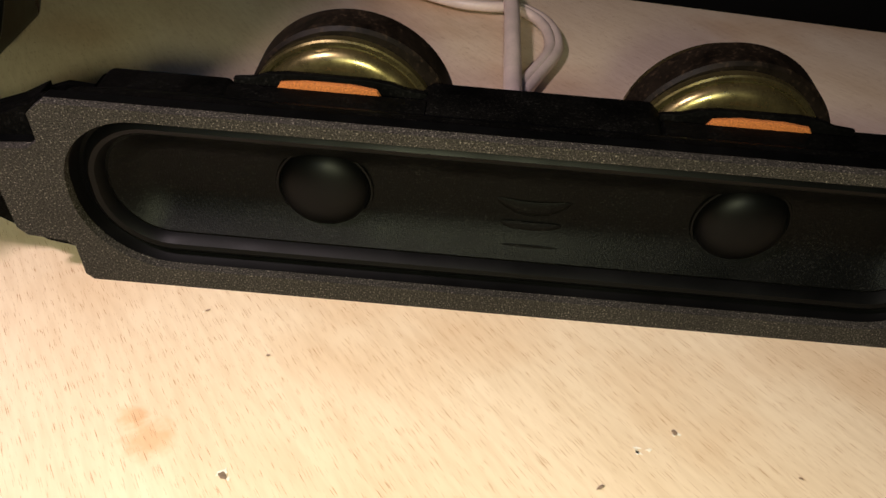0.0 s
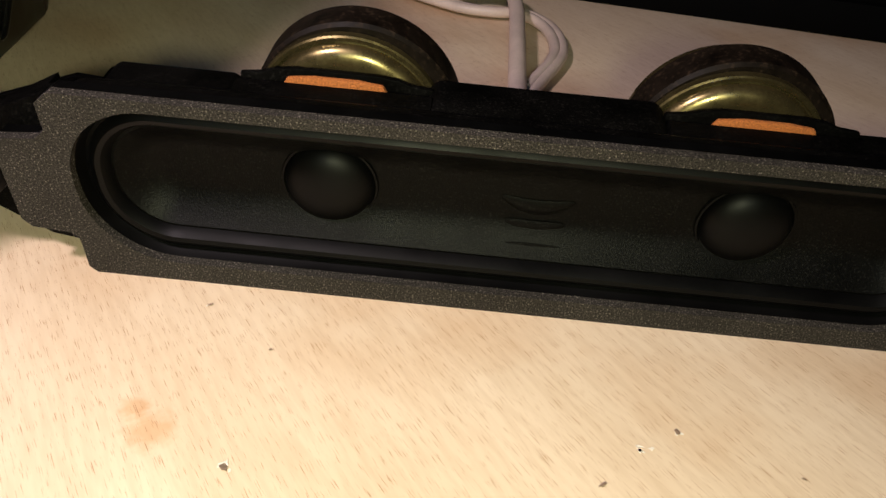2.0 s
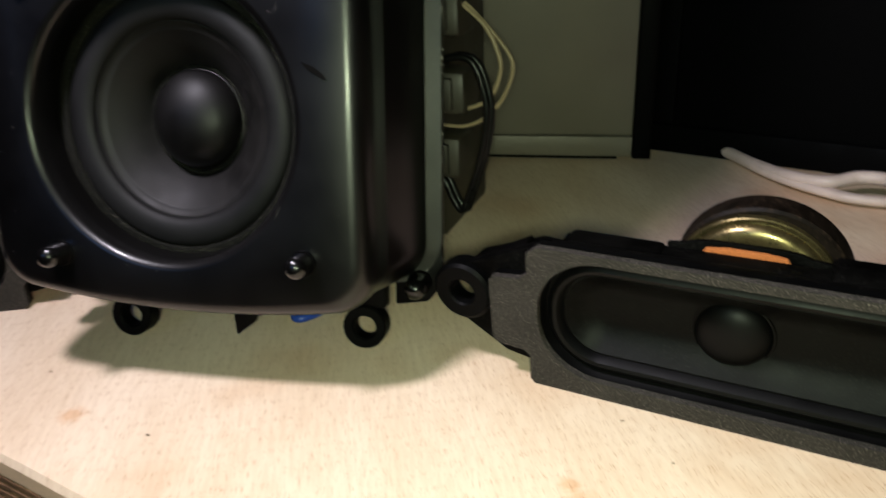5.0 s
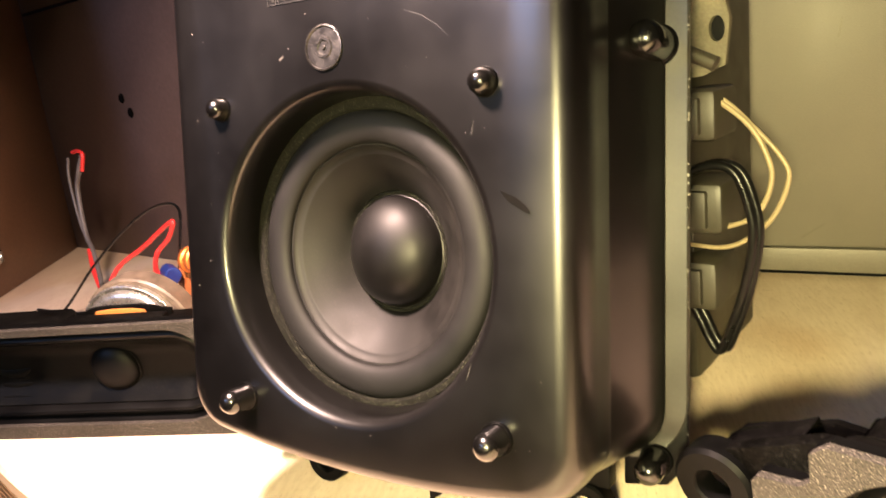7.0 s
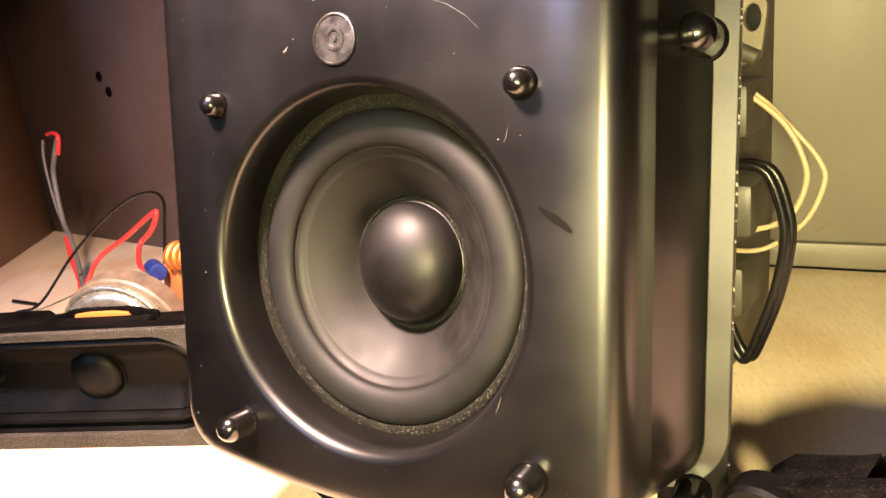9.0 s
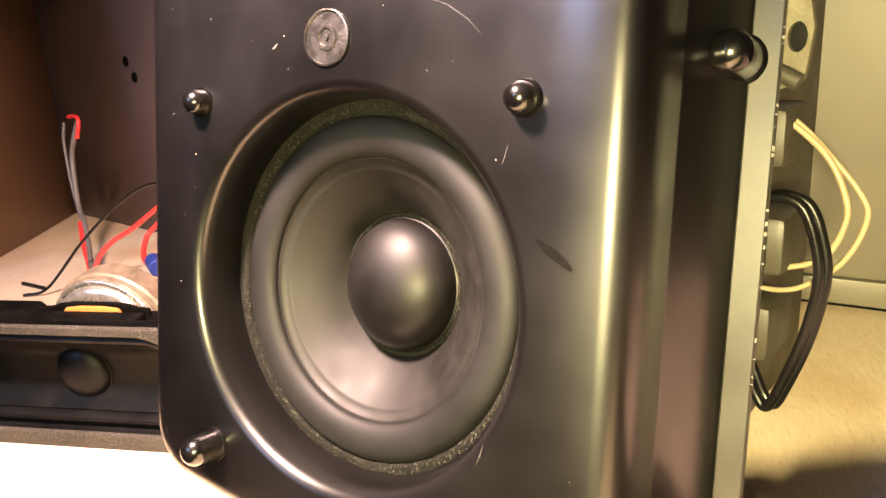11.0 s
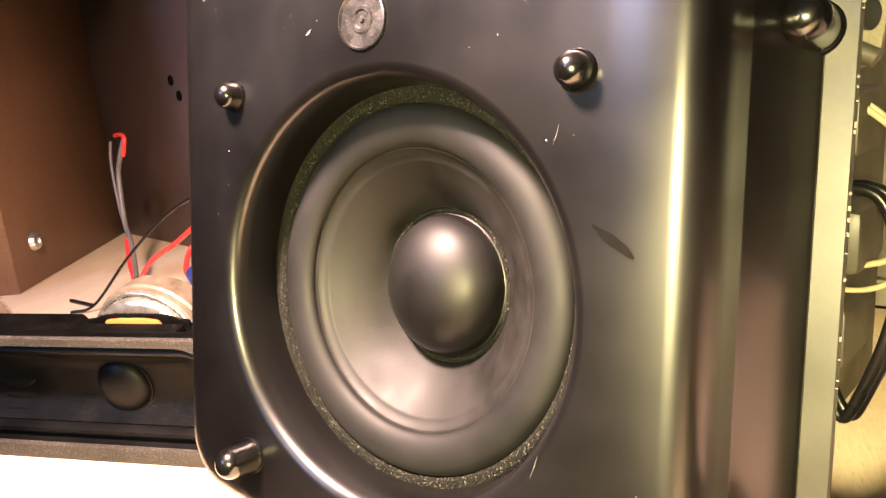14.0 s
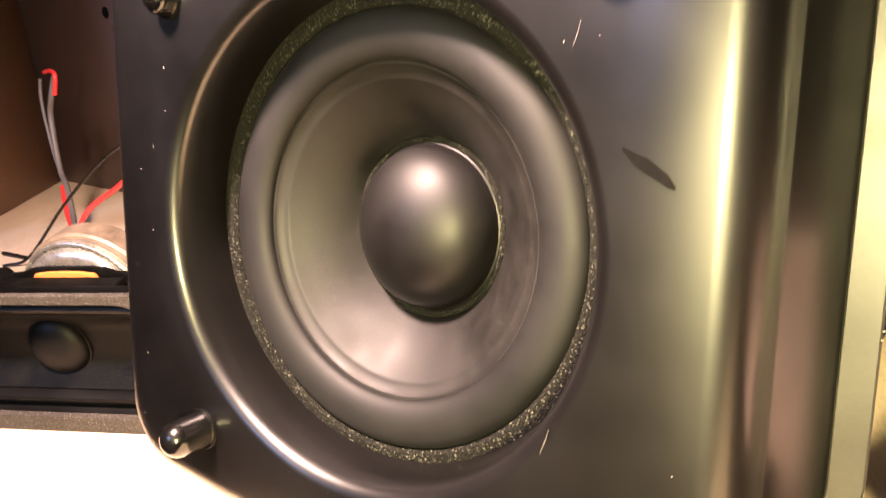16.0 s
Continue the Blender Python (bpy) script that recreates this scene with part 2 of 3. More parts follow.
def stadium(x0, x1, z0, z1, r, y, n=14, side=10):
    """Rounded rectangle as a loop at depth y, always with the same point count."""
    pts = []
    for cx, cz, a0 in ((x1 - r, z1 - r, 0), (x0 + r, z1 - r, 90), (x0 + r, z0 + r, 180), (x1 - r, z0 + r, 270)):
        for i in range(n + 1):
            a = radians(a0 + 90 * i / n)
            pts.append((cx + r * math.cos(a), y, cz + r * math.sin(a)))
    out = []
    for i, p in enumerate(pts):
        out.append(p)
        if (i + 1) % (n + 1) == 0:
            q = pts[(i + 1) % len(pts)]
            for k in range(1, side):
                out.append(tuple(a + (c - a) * k / side for a, c in zip(p, q)))
    return out


def holed_plate(outline, hole, y0, y1):
    """Plate from an (x, z) outline with one opening, between two depths."""
    bm = bmesh.new()
    for y in (y0, y1):
        o = [bm.verts.new((x, y, z)) for x, z in outline]
        h = [bm.verts.new((x, y, z)) for x, z in hole]
        edges = [bm.edges.new((r[i], r[(i + 1) % len(r)])) for r in (o, h) for i in range(len(r))]
        bmesh.ops.triangle_fill(bm, use_beauty=True, use_dissolve=False, edges=edges)
    bm.verts.ensure_lookup_table()
    n, m = len(outline), len(hole)
    for base, count in ((0, n), (n, m)):
        for i in range(count):
            j = (i + 1) % count
            bm.faces.new((bm.verts[base + i], bm.verts[base + j], bm.verts[n + m + base + j], bm.verts[n + m + base + i]))
    return bm


def arc_ridge(half, sag, radius, steps=20, sides=10):
    """Soft moulded ridge along a shallow arc, fading out at both ends."""
    loops = []
    for k in range(steps + 1):
        u = -1 + 2 * k / steps
        r = radius * max(1 - u * u, 0.0) ** 0.6 + 1e-5
        loops.append([(half * u, r * 0.34 * math.cos(a), sag * (u * u - 1) + r * math.sin(a)) for a in (2 * math.pi * i / sides for i in range(sides))])
    return rings(loops, True, True)


def glide(points, steps=8):
    """A smooth line through the points."""
    p = [Vector(q) for q in points]
    p = [p[0] * 2 - p[1]] + p + [p[-1] * 2 - p[-2]]
    out = []
    for i in range(1, len(p) - 2):
        for k in range(steps):
            t = k / steps
            out.append(0.5 * (2 * p[i] + (p[i + 1] - p[i - 1]) * t + (2 * p[i - 1] - 5 * p[i] + 4 * p[i + 1] - p[i + 2]) * t * t + (3 * p[i] - p[i - 1] - 3 * p[i + 1] + p[i + 2]) * t ** 3))
    return out + [p[-2]]


def tube(points, radius, sides=18, steps=8, flat=1.0):
    line = glide(points, steps) if steps > 1 else [Vector(q) for q in points]
    loops, side = [], None
    for i, c in enumerate(line):
        d = (line[min(i + 1, len(line) - 1)] - line[max(i - 1, 0)]).normalized()
        if side is None:
            side = d.orthogonal().normalized()
        side = (side - d * side.dot(d)).normalized()
        up = d.cross(side)
        loops.append([c + radius * (math.cos(a) * side * flat + math.sin(a) * up) for a in (2 * math.pi * k / sides for k in range(sides))])
    return rings(loops, True, True)


def cable(name, points, radius, mat, label, category="cable", **more):
    ob = part(name, tube(points, radius, **more), mat)
    return tagged(ob, label, category)


# ---- desk and room ----
FRONT = [(-1.3, 0.03), (-0.9, 0.07), (-0.6, 0.115), (-0.43, 0.134), (-0.363, 0.132), (-0.247, 0.122), (-0.172, 0.108), (-0.05, 0.082), (0.1, 0.045), (0.5, -0.03), (1.3, -0.09)]
line = [(p.x, p.y) for p in glide([(x, y, 0) for x, y in FRONT], 6)]


def desk_top():
    n = len(line)
    rows = []
    for inset, z in ((0.004, 0.0), (0.0015, -0.0006), (0.0, -0.003)):
        rows.append([(x, y + inset, z) for x, y in line])
    rows.insert(0, [(x, 0.95, 0.0) for x, y in line])
    return rings(rows, closed=False)


CHIPS = [(-0.010, 0.1405, 0.0009, 0.9), (0.0975, 0.147, 0.0007, 0.9), (0.0875, 0.142, 0.0010, 1.3), (-0.021, 0.1965, 0.0005, 0.4), (-0.003, 0.178, 0.0004, 0.0), (0.123, 0.132, 0.0004, 0.0), (-0.178, 0.142, 0.0006, 0.0), (-0.246, 0.166, 0.0006, 0.0)]
desk = thing("desk", pose(0, 0, 0), "pale beech laminate desk top with dark flecks and worn marks", "desk", kind="structure")
part("desk_surface", desk_top(), BEECH, desk)
part("edge_band", rings([[(x, y + i, z) for x, y in line] for i, z in ((0.0, -0.003), (0.0, -0.009), (0.0012, -0.0095))], closed=False), BAND, desk, "pale rounded edge banding")
ribs = []
for k in range(9):
    z = -0.0095 - 0.0035 * k
    ribs += [(0.0012, z), (0.0, z - 0.0008), (0.0, z - 0.0022), (0.0014, z - 0.003)]
part("ribbed_edge", rings([[(x, y + i, z) for x, y in line] for i, z in ribs], closed=False), RIBBED, desk, "brown edge with fine ribs")

# small dents and specks in the laminate: dark pits with pale splinters round them


def flake(x, y, r, stretch, turn, z):
    bm = bmesh.new()
    pts = []
    for k in range(11):
        a = 2 * math.pi * k / 11
        q = r * random.uniform(0.45, 1.35)
        u, v = q * math.cos(a) * stretch, q * math.sin(a)
        pts.append((x + u * math.cos(turn) - v * math.sin(turn), y + u * math.sin(turn) + v * math.cos(turn), z))
    bm.faces.new([bm.verts.new(p) for p in pts])
    return bm


for x, y, r, pale in CHIPS:
    if pale < 1:
        part("desk_chip", flake(x, y, r, 1.3, random.uniform(0, 3), 0.0003), CHIPMARK, desk, "small dark chip in the laminate")
    for k in range(round(pale * 3)):
        part("desk_splinter", flake(x + random.uniform(-2, 2) * r, y + random.uniform(-1.6, 1.6) * r, r * random.uniform(0.35, 0.7), 1.6, random.uniform(0, 3), 0.0002), SPLINTER, desk, "pale raw splinter")
part("desk_scratch", flake(0.0745, 0.1325, 0.00035, 3.6, 0.6, 0.0003), CHIPMARK, desk, "short dark scratch")

floor = tagged(part("floor", box(-2, 2, -2, 2, -0.78, -0.74), PAINT), "dark room floor below the desk", "floor", kind="structure")
ceiling = tagged(part("ceiling", box(-2, 2, -2, 2, 1.7, 1.74), PAINT), "plain ceiling", "ceiling", kind="structure")
for name, b in (("wall_north", (-2, 2, 0.95, 1.0)), ("wall_east", (2, 2.05, -2, 1)), ("wall_west", (-2.05, -2, -2, 1))):
    tagged(part(name, box(*b, -0.74, 1.7), PAINT), "plain painted room wall", "wall", kind="structure")

# unseen wall and window, assumed so that the blue lamp has an opening
for b in ((-2, -1.05, -0.74, 1.7), (-0.15, 2, -0.74, 1.7), (-1.05, -0.15, -0.74, 0.85), (-1.05, -0.15, 1.65, 1.7)):
    tagged(part("wall_south", box(b[0], b[1], -2.05, -2.0, b[2], b[3]), PAINT), "plain painted room wall round an assumed window", "wall", kind="structure")
window = thing("assumed_window_1", pose(-0.6, -2.02, 0.85), "assumed plain window, out of view, for the bluish sheen", "window", kind="structure")
for b in ((-0.45, -0.41, 0.0, 0.80), (0.41, 0.45, 0.0, 0.80), (-0.41, 0.41, 0.0, 0.04), (-0.41, 0.41, 0.76, 0.80)):
    part("window_frame", box(b[0], b[1], -0.02, 0.02, b[2], b[3], 0.003), BAND, window)

# ---- back board and brown pedestal beside it ----
back = thing("back_board", pose(0, 0, 0), "dark plum laminate board standing on the desk", "board")
part("lower_panel", box(-0.90, -0.36, 0.405, 0.423, 0.0, 0.253, 0.001), PLUM, back)
part("upper_panel", box(-0.90, -0.36, 0.405, 0.423, 0.256, 0.56, 0.001), PLUM, back)
# closed discs; the dark of each hole is painted on
for x, z in ((-0.704, 0.158), (-0.693, 0.144)):
    part("screw_hole", lathe([(0.0001, -0.0008), (0.0042, -0.0008), (0.0048, 0.0)], 14), HOLE_SHADE, back, "screw hole drawn as a dark disc", at=pose(x, 0.4045, z))

pedestal = thing("pedestal", pose(-0.708, 0.247, 0, 0, 0, 135.7), "brown laminate cabinet side with a pale fastener", "cabinet")
part("carcass", box(0, 0.226, 0, 0.34, 0, 0.6, 0.0015), BROWN, pedestal)
part("fastener", lathe([(0.0001, -0.0030), (0.0022, -0.0030), (0.0028, -0.0045), (0.0066, -0.0040), (0.0084, -0.001), (0.0086, 0.0)], 20), METALPIN, pedestal, "pale round cam fastener", at=pose(0.036, -0.001, 0.036))


# ---- long television speaker ----
L, H = 0.247, 0.0593


def tv_speaker(at, label, plate, magnet, shift):
    t = thing("tv_speaker", at, label, "speaker", "pair of long television speakers")

    def ear(x0, s):
        return [(x0 + s * dx, z) for dx, z in ((0.002, 0.0), (0.0, 0.002), (0.0, 0.0125), (-0.002, 0.0145), (-0.0125, 0.0155), (-0.0148, 0.018), (-0.0150, 0.0425), (-0.0135, 0.0445), (-0.003, 0.0455), (0.0, 0.048), (0.0, 0.056), (0.004, H))]

    outline = ear(0.0, 1)[::-1] + ear(L, -1)
    # the gasket: an outer outline bridged to the long opening
    hole = stadium(0.0035, L - 0.0035, 0.0070, 0.0560, 0.0228, 0.0)

    part("foam_gasket", holed_plate(outline, [(x, z) for x, _, z in hole], 0.0, 0.0028), FOAM, t, "grey speckled foam gasket")
    part("front_flange", holed_plate(outline, [(x, z) for x, _, z in hole], 0.0029, 0.0062), BLACK, t)
    # dark body behind the flange, open in front, with raised blocks between the magnets
    body = [stadium(i, L - i, i * 0.8, H - 0.0012 - i * 0.3, 0.006, y) for i, y in ((0.0025, 0.0063), (0.0025, 0.0112), (0.0032, 0.0120))]
    part("housing", rings(body), DUSTY, t, "dusty black plastic basket")
    part("housing_back", rings([stadium(0.0032, L - 0.0032, 0.0026, H - 0.0022, 0.006, 0.0120), stadium(0.012, L - 0.012, 0.006, 0.048, 0.006, 0.0285)], cap_last=True), BLACK, t)
    for x0, x1 in ((0.004, 0.0425), (0.0925, 0.1578), (0.2045, L - 0.004)):
        top = 0.0548 if 0.01 < x0 < 0.2 else 0.0510
        blk = [(x0, 0.0475), (x1, 0.0475), (x1, top - 0.003), (x1 - 0.003, top), (x0 + 0.003, top), (x0, top - 0.003)]
        part("housing_block", slab(blk, 0.0122, 0.0330, 0.0012), DUSTY, t)
    for cx in (0.0674 + shift[0] * 0.5, 0.1845 + shift[1] * 0.5):
        part("basket_sill", slab([(cx - 0.0266, 0.046), (cx + 0.0266, 0.046), (cx + 0.0262, 0.0545), (cx - 0.0262, 0.0545)], 0.0122, 0.0240, 0.0006), DUSTY, t)
        part("spider", slab([(cx - 0.0150, 0.0515), (cx + 0.0150, 0.0515), (cx + 0.0128, 0.0552), (cx + 0.006, 0.0560), (cx - 0.006, 0.0560), (cx - 0.0128, 0.0552)], 0.0245, 0.0262, 0.0004), ORANGE, t, "orange woven spider cloth")
        part("basket_arch", slab([(cx - 0.0262, 0.046), (cx + 0.0262, 0.046), (cx + 0.0262, 0.0542), (cx + 0.0205, 0.0548), (cx + 0.0165, 0.0562), (cx + 0.011, 0.0569), (cx - 0.011, 0.0569), (cx - 0.0165, 0.0562), (cx - 0.0205, 0.0548), (cx - 0.0262, 0.0542)], 0.0270, 0.0290, 0.0006), DUSTY, t)
    # mounting lugs beyond both ends
    for x0, s in ((0.0, 1), (L, -1)):
        cx, cz, r = x0 - s * 0.0285, 0.0325, 0.0120
        prof = [(0.0052, 0.0008), (0.0058, 0.0), (r - 0.0012, 0.0), (r, 0.0012), (r, 0.0085), (0.0052, 0.0085), (0.0052, 0.0008)]
        part("mounting_lug", lathe(prof, 36), BLACK, t, "thick black ring lug with an open screw hole", at=pose(cx, 0.0030, cz))
        arm = [(x0 - s * d, z) for d, z in ((-0.004, 0.0555), (0.0005, 0.0555), (0.012, 0.0505), (0.026, 0.0445), (0.0165, 0.037), (0.0165, 0.027), (0.033, 0.0210), (0.012, 0.0075), (-0.004, 0.0045))]
        part("lug_arm", slab(arm if s > 0 else arm[::-1], 0.0064, 0.0115, 0.0006), DUSTY, t)
        # rear gusset plate with an open round hole, joined to the front arm by a sloping web
        gusset = [(x0 - s * d, z) for d, z in ((-0.030, 0.0200), (-0.030, 0.0455), (0.004, 0.0482), (0.030, 0.0385), (0.036, 0.0320), (0.034, 0.0200))]
        eye = [(x0 - s * 0.0155 + 0.0038 * math.cos(a), 0.0392 + 0.0034 * math.sin(a)) for a in (radians(20 * k) for k in range(18))]
        part("gusset_plate", holed_plate(gusset, eye, 0.0262, 0.0286), DUSTY, t, "dusty gusset plate with a round hole")
        web = [[(x0 - s * d, y, z) for d, z in ((0.008, 0.0490), (0.034, 0.0350), (0.034, 0.0335), (0.008, 0.0475))] for y in (0.0112, 0.0264)]
        part("gusset_web", rings(web, True, True), DUSTY, t)
    # rubber roll, cone and its ridges
    def lip(inset, y):
        r = max(0.0228 - inset, 0.0025)
        return stadium(0.0035 + inset, L - 0.0035 - inset, 0.0070 + inset, 0.0560 - inset, r, y)

    roll = [(0.0, 0.0027), (0.0004, 0.0045), (0.0012, 0.0062), (0.0022, 0.0060), (0.0032, 0.0046), (0.0045, 0.0038), (0.0058, 0.0042), (0.0069, 0.0058), (0.0074, 0.0074)]
    part("rubber_surround", rings([lip(i, y) for i, y in roll]), RUBBER, t, "black rubber roll surround")
    dish = [(0.0074, 0.0074), (0.0082, 0.0072), (0.0090, 0.0080), (0.0120, 0.0110), (0.0155, 0.0132), (0.0178, 0.0140), (0.0198, 0.0141)]
    part("cone", rings([lip(i, y) for i, y in dish], cap_last=True), CONE, t, "black paper cone")
    for z, w, sag, y, thick in ((0.0316, 0.0105, 0.0028, 0.0141, 0.0026), (0.0236, 0.0088, 0.0016, 0.0136, 0.0024), (0.0176, 0.0110, 0.0004, 0.0103, 0.0014)):
        part("cone_ridge", arc_ridge(w, sag, thick), CONE, t, at=pose(0.1260, y, z))
    for cx, mx in ((0.0682, 0.0688 + shift[0]), (0.1830, 0.1815 + shift[1])):
        dome = [(0.0136, 0.0), (0.0133, -0.0008), (0.0128, -0.0009), (0.0124, -0.0004)] + [(0.0123 * math.cos(a), -0.0004 - 0.0060 * math.sin(a)) for a in (radians(8 * k) for k in range(1, 12))]
        part("dust_cap", lathe(dome, 40, cap_last=True), RUBBER, t, "black domed dust cap", at=pose(cx, 0.0142, 0.0302))
        yoke = [(0.0001, 0.0), (0.0205, 0.0), (0.0226, 0.0003), (0.0243, 0.0012), (0.0251, 0.0026), (0.0253, 0.0034), (0.0257, 0.0035), (0.0260, 0.0030), (0.0270, 0.0030), (0.0275, 0.0034), (0.0275, 0.0058), (0.0001, 0.0060)]
        part("yoke_plate", lathe(yoke, 72), plate, t, "plated steel magnet plate", at=pose(mx, 0.0294, 0.0373))
        fer = [(0.0001, 0.0), (0.0291, 0.0), (0.0301, 0.001), (0.0301, 0.0112), (0.0291, 0.0122), (0.0001, 0.0122)]
        part("ring_magnet", lathe(fer, 72), magnet, t, "dark ferrite ring magnet", at=pose(mx + 0.0015, 0.0355, 0.0370))
        part("back_plate", lathe([(0.0001, 0.0), (0.027, 0.0), (0.027, 0.004), (0.025, 0.005), (0.0001, 0.005)], 48), plate, t, at=pose(mx, 0.0478, 0.0373))
    return t


tv_speaker(pose(-0.0570, 0.2122, 0.0) @ pose(0, 0, 0, 0, 0, -9.4) @ pose(0, 0, 0, 7, 0, 0), "long black speaker with grey foam gasket, on its edge", ZINC, FERRITE, (0.0018, -0.0032))
tv_speaker(pose(-0.518, 0.0895, 0.0) @ pose(0, 0, 0, 0, 0, 29) @ pose(0, 0, 0, 7, 0, 0), "long black speaker with grey foam gasket beside loose wires", NICKEL, TAN_FERRITE, (0.0, 0.0025))

# ---- black speaker front leaning back ----
U, B, W = Vector((0.98626, 0.16521, 0)), Vector((-0.16263, 0.97084, -0.17613)), Vector((-0.0291, 0.17371, 0.98437))
C = Vector((-0.1769, 0.1785, 0.1035))
FRAME = Matrix(((U.x, B.x, W.x, C.x), (U.y, B.y, W.y, C.y), (U.z, B.z, W.z, C.z), (0, 0, 0, 1)))
panel = thing("speaker_front", FRAME, "glossy black plastic speaker front with a woofer, leaning back", "speaker")
TOP = 0.20


def pod_outline(grow, y, n=10):
    """Front outline: straight sides, bowed bottom edge, rounded corners; grow widens it."""
    pts = []
    hw, hl = 0.0695 + grow, 0.0735 + grow
    r = 0.0145 + max(grow, 0) * 0.3
    for i in range(n + 1):
        a = radians(0 + 90 * i / n)
        pts.append((hw - r + r * math.cos(a), y, TOP - r + r * math.sin(a)))
    for i in range(n + 1):
        a = radians(90 + 90 * i / n)
        pts.append((-hl + r + r * math.cos(a), y, TOP - r + r * math.sin(a)))
    low = -0.0612 - min(grow, 0) * 0.9
    for i in range(n + 1):
        a = radians(180 + 78 * i / n)
        pts.append((-hl + r + r * math.cos(a), y, low + r + r * math.sin(a) - 0.0015))
    x0, z0 = pts[-1][0], pts[-1][2]
    x1 = hw - r + r * math.cos(radians(282))
    for i in range(1, 24):
        k = i / 24
        pts.append((x0 + (x1 - x0) * k, y, z0 - 0.0045 * 4 * k * (1 - k) - 0.0055 * k))
    for i in range(n + 1):
        a = radians(282 + 78 * i / n)
        pts.append((hw - r + r * math.cos(a), y, low + r + r * math.sin(a) - 0.0070))
    return pts


def pod():
    """Shell: face with a round opening, rolled edge, deepening sides."""
    R0, cx, cz, squeeze = 0.0513, -0.0033, -0.0003, 0.972
    outer = [pod_outline(g, y) for g, y in ((-0.0068, 0.0), (-0.0050, 0.0003), (-0.0034, 0.0010), (-0.0020, 0.0023), (-0.0010, 0.0042), (-0.0003, 0.0068), (0.0002, 0.0105), (0.0004, 0.0150), (0.0004, 0.0262), (0.0005, 0.0267), (0.0008, 0.0274), (0.0050, 0.0400), (0.0098, 0.054))]
    bm = bmesh.new()
    rows = [[bm.verts.new(p) for p in loop] for loop in outer]
    for row in rows:
        for v in row:
            v.co.y += 0.0012 * max((v.co.x - 0.043) / 0.0265, 0) ** 2 * max(1 - v.co.y / 0.03, 0)
    n = len(rows[0])
    for a, c in zip(rows, rows[1:]):
        for i in range(n):
            j = (i + 1) % n
            bm.faces.new((a[i], a[j], c[j], c[i]))
    m = 96
    lip = [(R0 + 0.0016, 0.0), (R0 + 0.0004, 0.0003), (R0 - 0.0008, 0.0012), (R0 - 0.0016, 0.0026), (R0 - 0.0020, 0.007), (R0 - 0.0022, 0.0155)]
    inner = [[bm.verts.new((cx + squeeze * r * math.cos(2 * math.pi * i / m), y, cz + r * math.sin(2 * math.pi * i / m))) for i in range(m)] for r, y in lip]
    for a, c in zip(inner, inner[1:]):
        for i in range(m):
            j = (i + 1) % m
            bm.faces.new((a[i], a[j], c[j], c[i]))
    edges = [bm.edges.get((r[i], r[(i + 1) % len(r)])) for r in (rows[0], inner[0]) for i in range(len(r))]
    bmesh.ops.triangle_fill(bm, use_beauty=True, use_dissolve=False, edges=edges)
    return bm


shell = part("shell", pod(), GLOSS, panel, "glossy black moulded front", angle=50)
# flange strip behind the sides
flange = [[(x, y, z) for x, _, z in pod_outline(g, 0)] for g, y in ((0.0090, 0.0541), (0.0100, 0.0530), (0.0162, 0.0530), (0.0167, 0.0536), (0.0167, 0.0560), (0.0090, 0.0560))]
part("flange", rings(flange), FLANGE, panel, "flat black mounting flange", angle=30)
# raw chips along the flange's outer edge
for k in range(30):
    z = random.uniform(-0.06, 0.14)
    l, w = random.uniform(0.0003, 0.0014), random.uniform(0.00005, 0.0002)
    part("edge_chip", box(0.0861 - w, 0.0865, 0.0527, 0.0532, z, z + l), CHIP, panel)

# pegs
def peg(x, z, y, length, r=0.0042):
    prof = [(r * 1.18, 0.0), (r * 1.12, -0.0003), (r * 1.03, -0.0007), (r, -0.0014), (r * 0.97, -length + r * 0.9)] + [(r * 0.97 * math.cos(a), -length + r * 0.9 - r * 0.9 * math.sin(a)) for a in (radians(15 * k) for k in range(1, 7))]
    part("peg", lathe(prof, 28, cap_last=True), PEG, panel, "rounded black grille peg", at=pose(x, y, z))
    burr = [(r * 1.02, -0.0006), (r * 1.10, -0.0008), (r * 1.16, -0.0003), (r * 1.18, 0.0)]
    part("peg_burr", lathe(burr, 24), BLACK, panel, "rough raised burr round a peg", at=pose(x, y, z) @ pose(0, 0, 0, 0, random.uniform(0, 90), 0))


for x, z, l in ((-0.0455, -0.0475, 0.0108), (0.0462, -0.0485, 0.0100), (-0.0500, 0.0470, 0.0056), (0.0448, 0.0475, 0.0056)):
    peg(x, z, 0.0001, l, 0.0042 if z < 0 else 0.0035)
for x, z in ((0.0765, -0.0680), (-0.0800, -0.0680)):
    peg(x, z, 0.0531, 0.014, 0.0046)
for x, z in ((0.0770, 0.0608), (-0.0810, 0.0608)):
    peg(x, z, 0.0531, 0.019, 0.0054)

# lugs under the flange
for x, z in ((0.0543, -0.0862), (-0.0510, -0.0862)):
    prof = [(0.0055, 0.0), (0.0085, 0.0), (0.0092, 0.0008), (0.0092, 0.0080), (0.0055, 0.0088), (0.0048, 0.008), (0.0048, 0.0008), (0.0055, 0.0)]
    part("screw_lug", lathe(prof, 32), BLACK, panel, "black ring screw lug", at=pose(x, 0.046, z))
    part("lug_neck", box(x - 0.009, x + 0.009, 0.0475, 0.0550, z + 0.008, -0.052, 0.001), BLACK, panel)
part("flange_corner", slab([(0.066, -0.052), (0.0862, -0.052), (0.0862, -0.068), (0.080, -0.076), (0.066, -0.078)], 0.0535, 0.0562, 0.001), BLACK, panel)
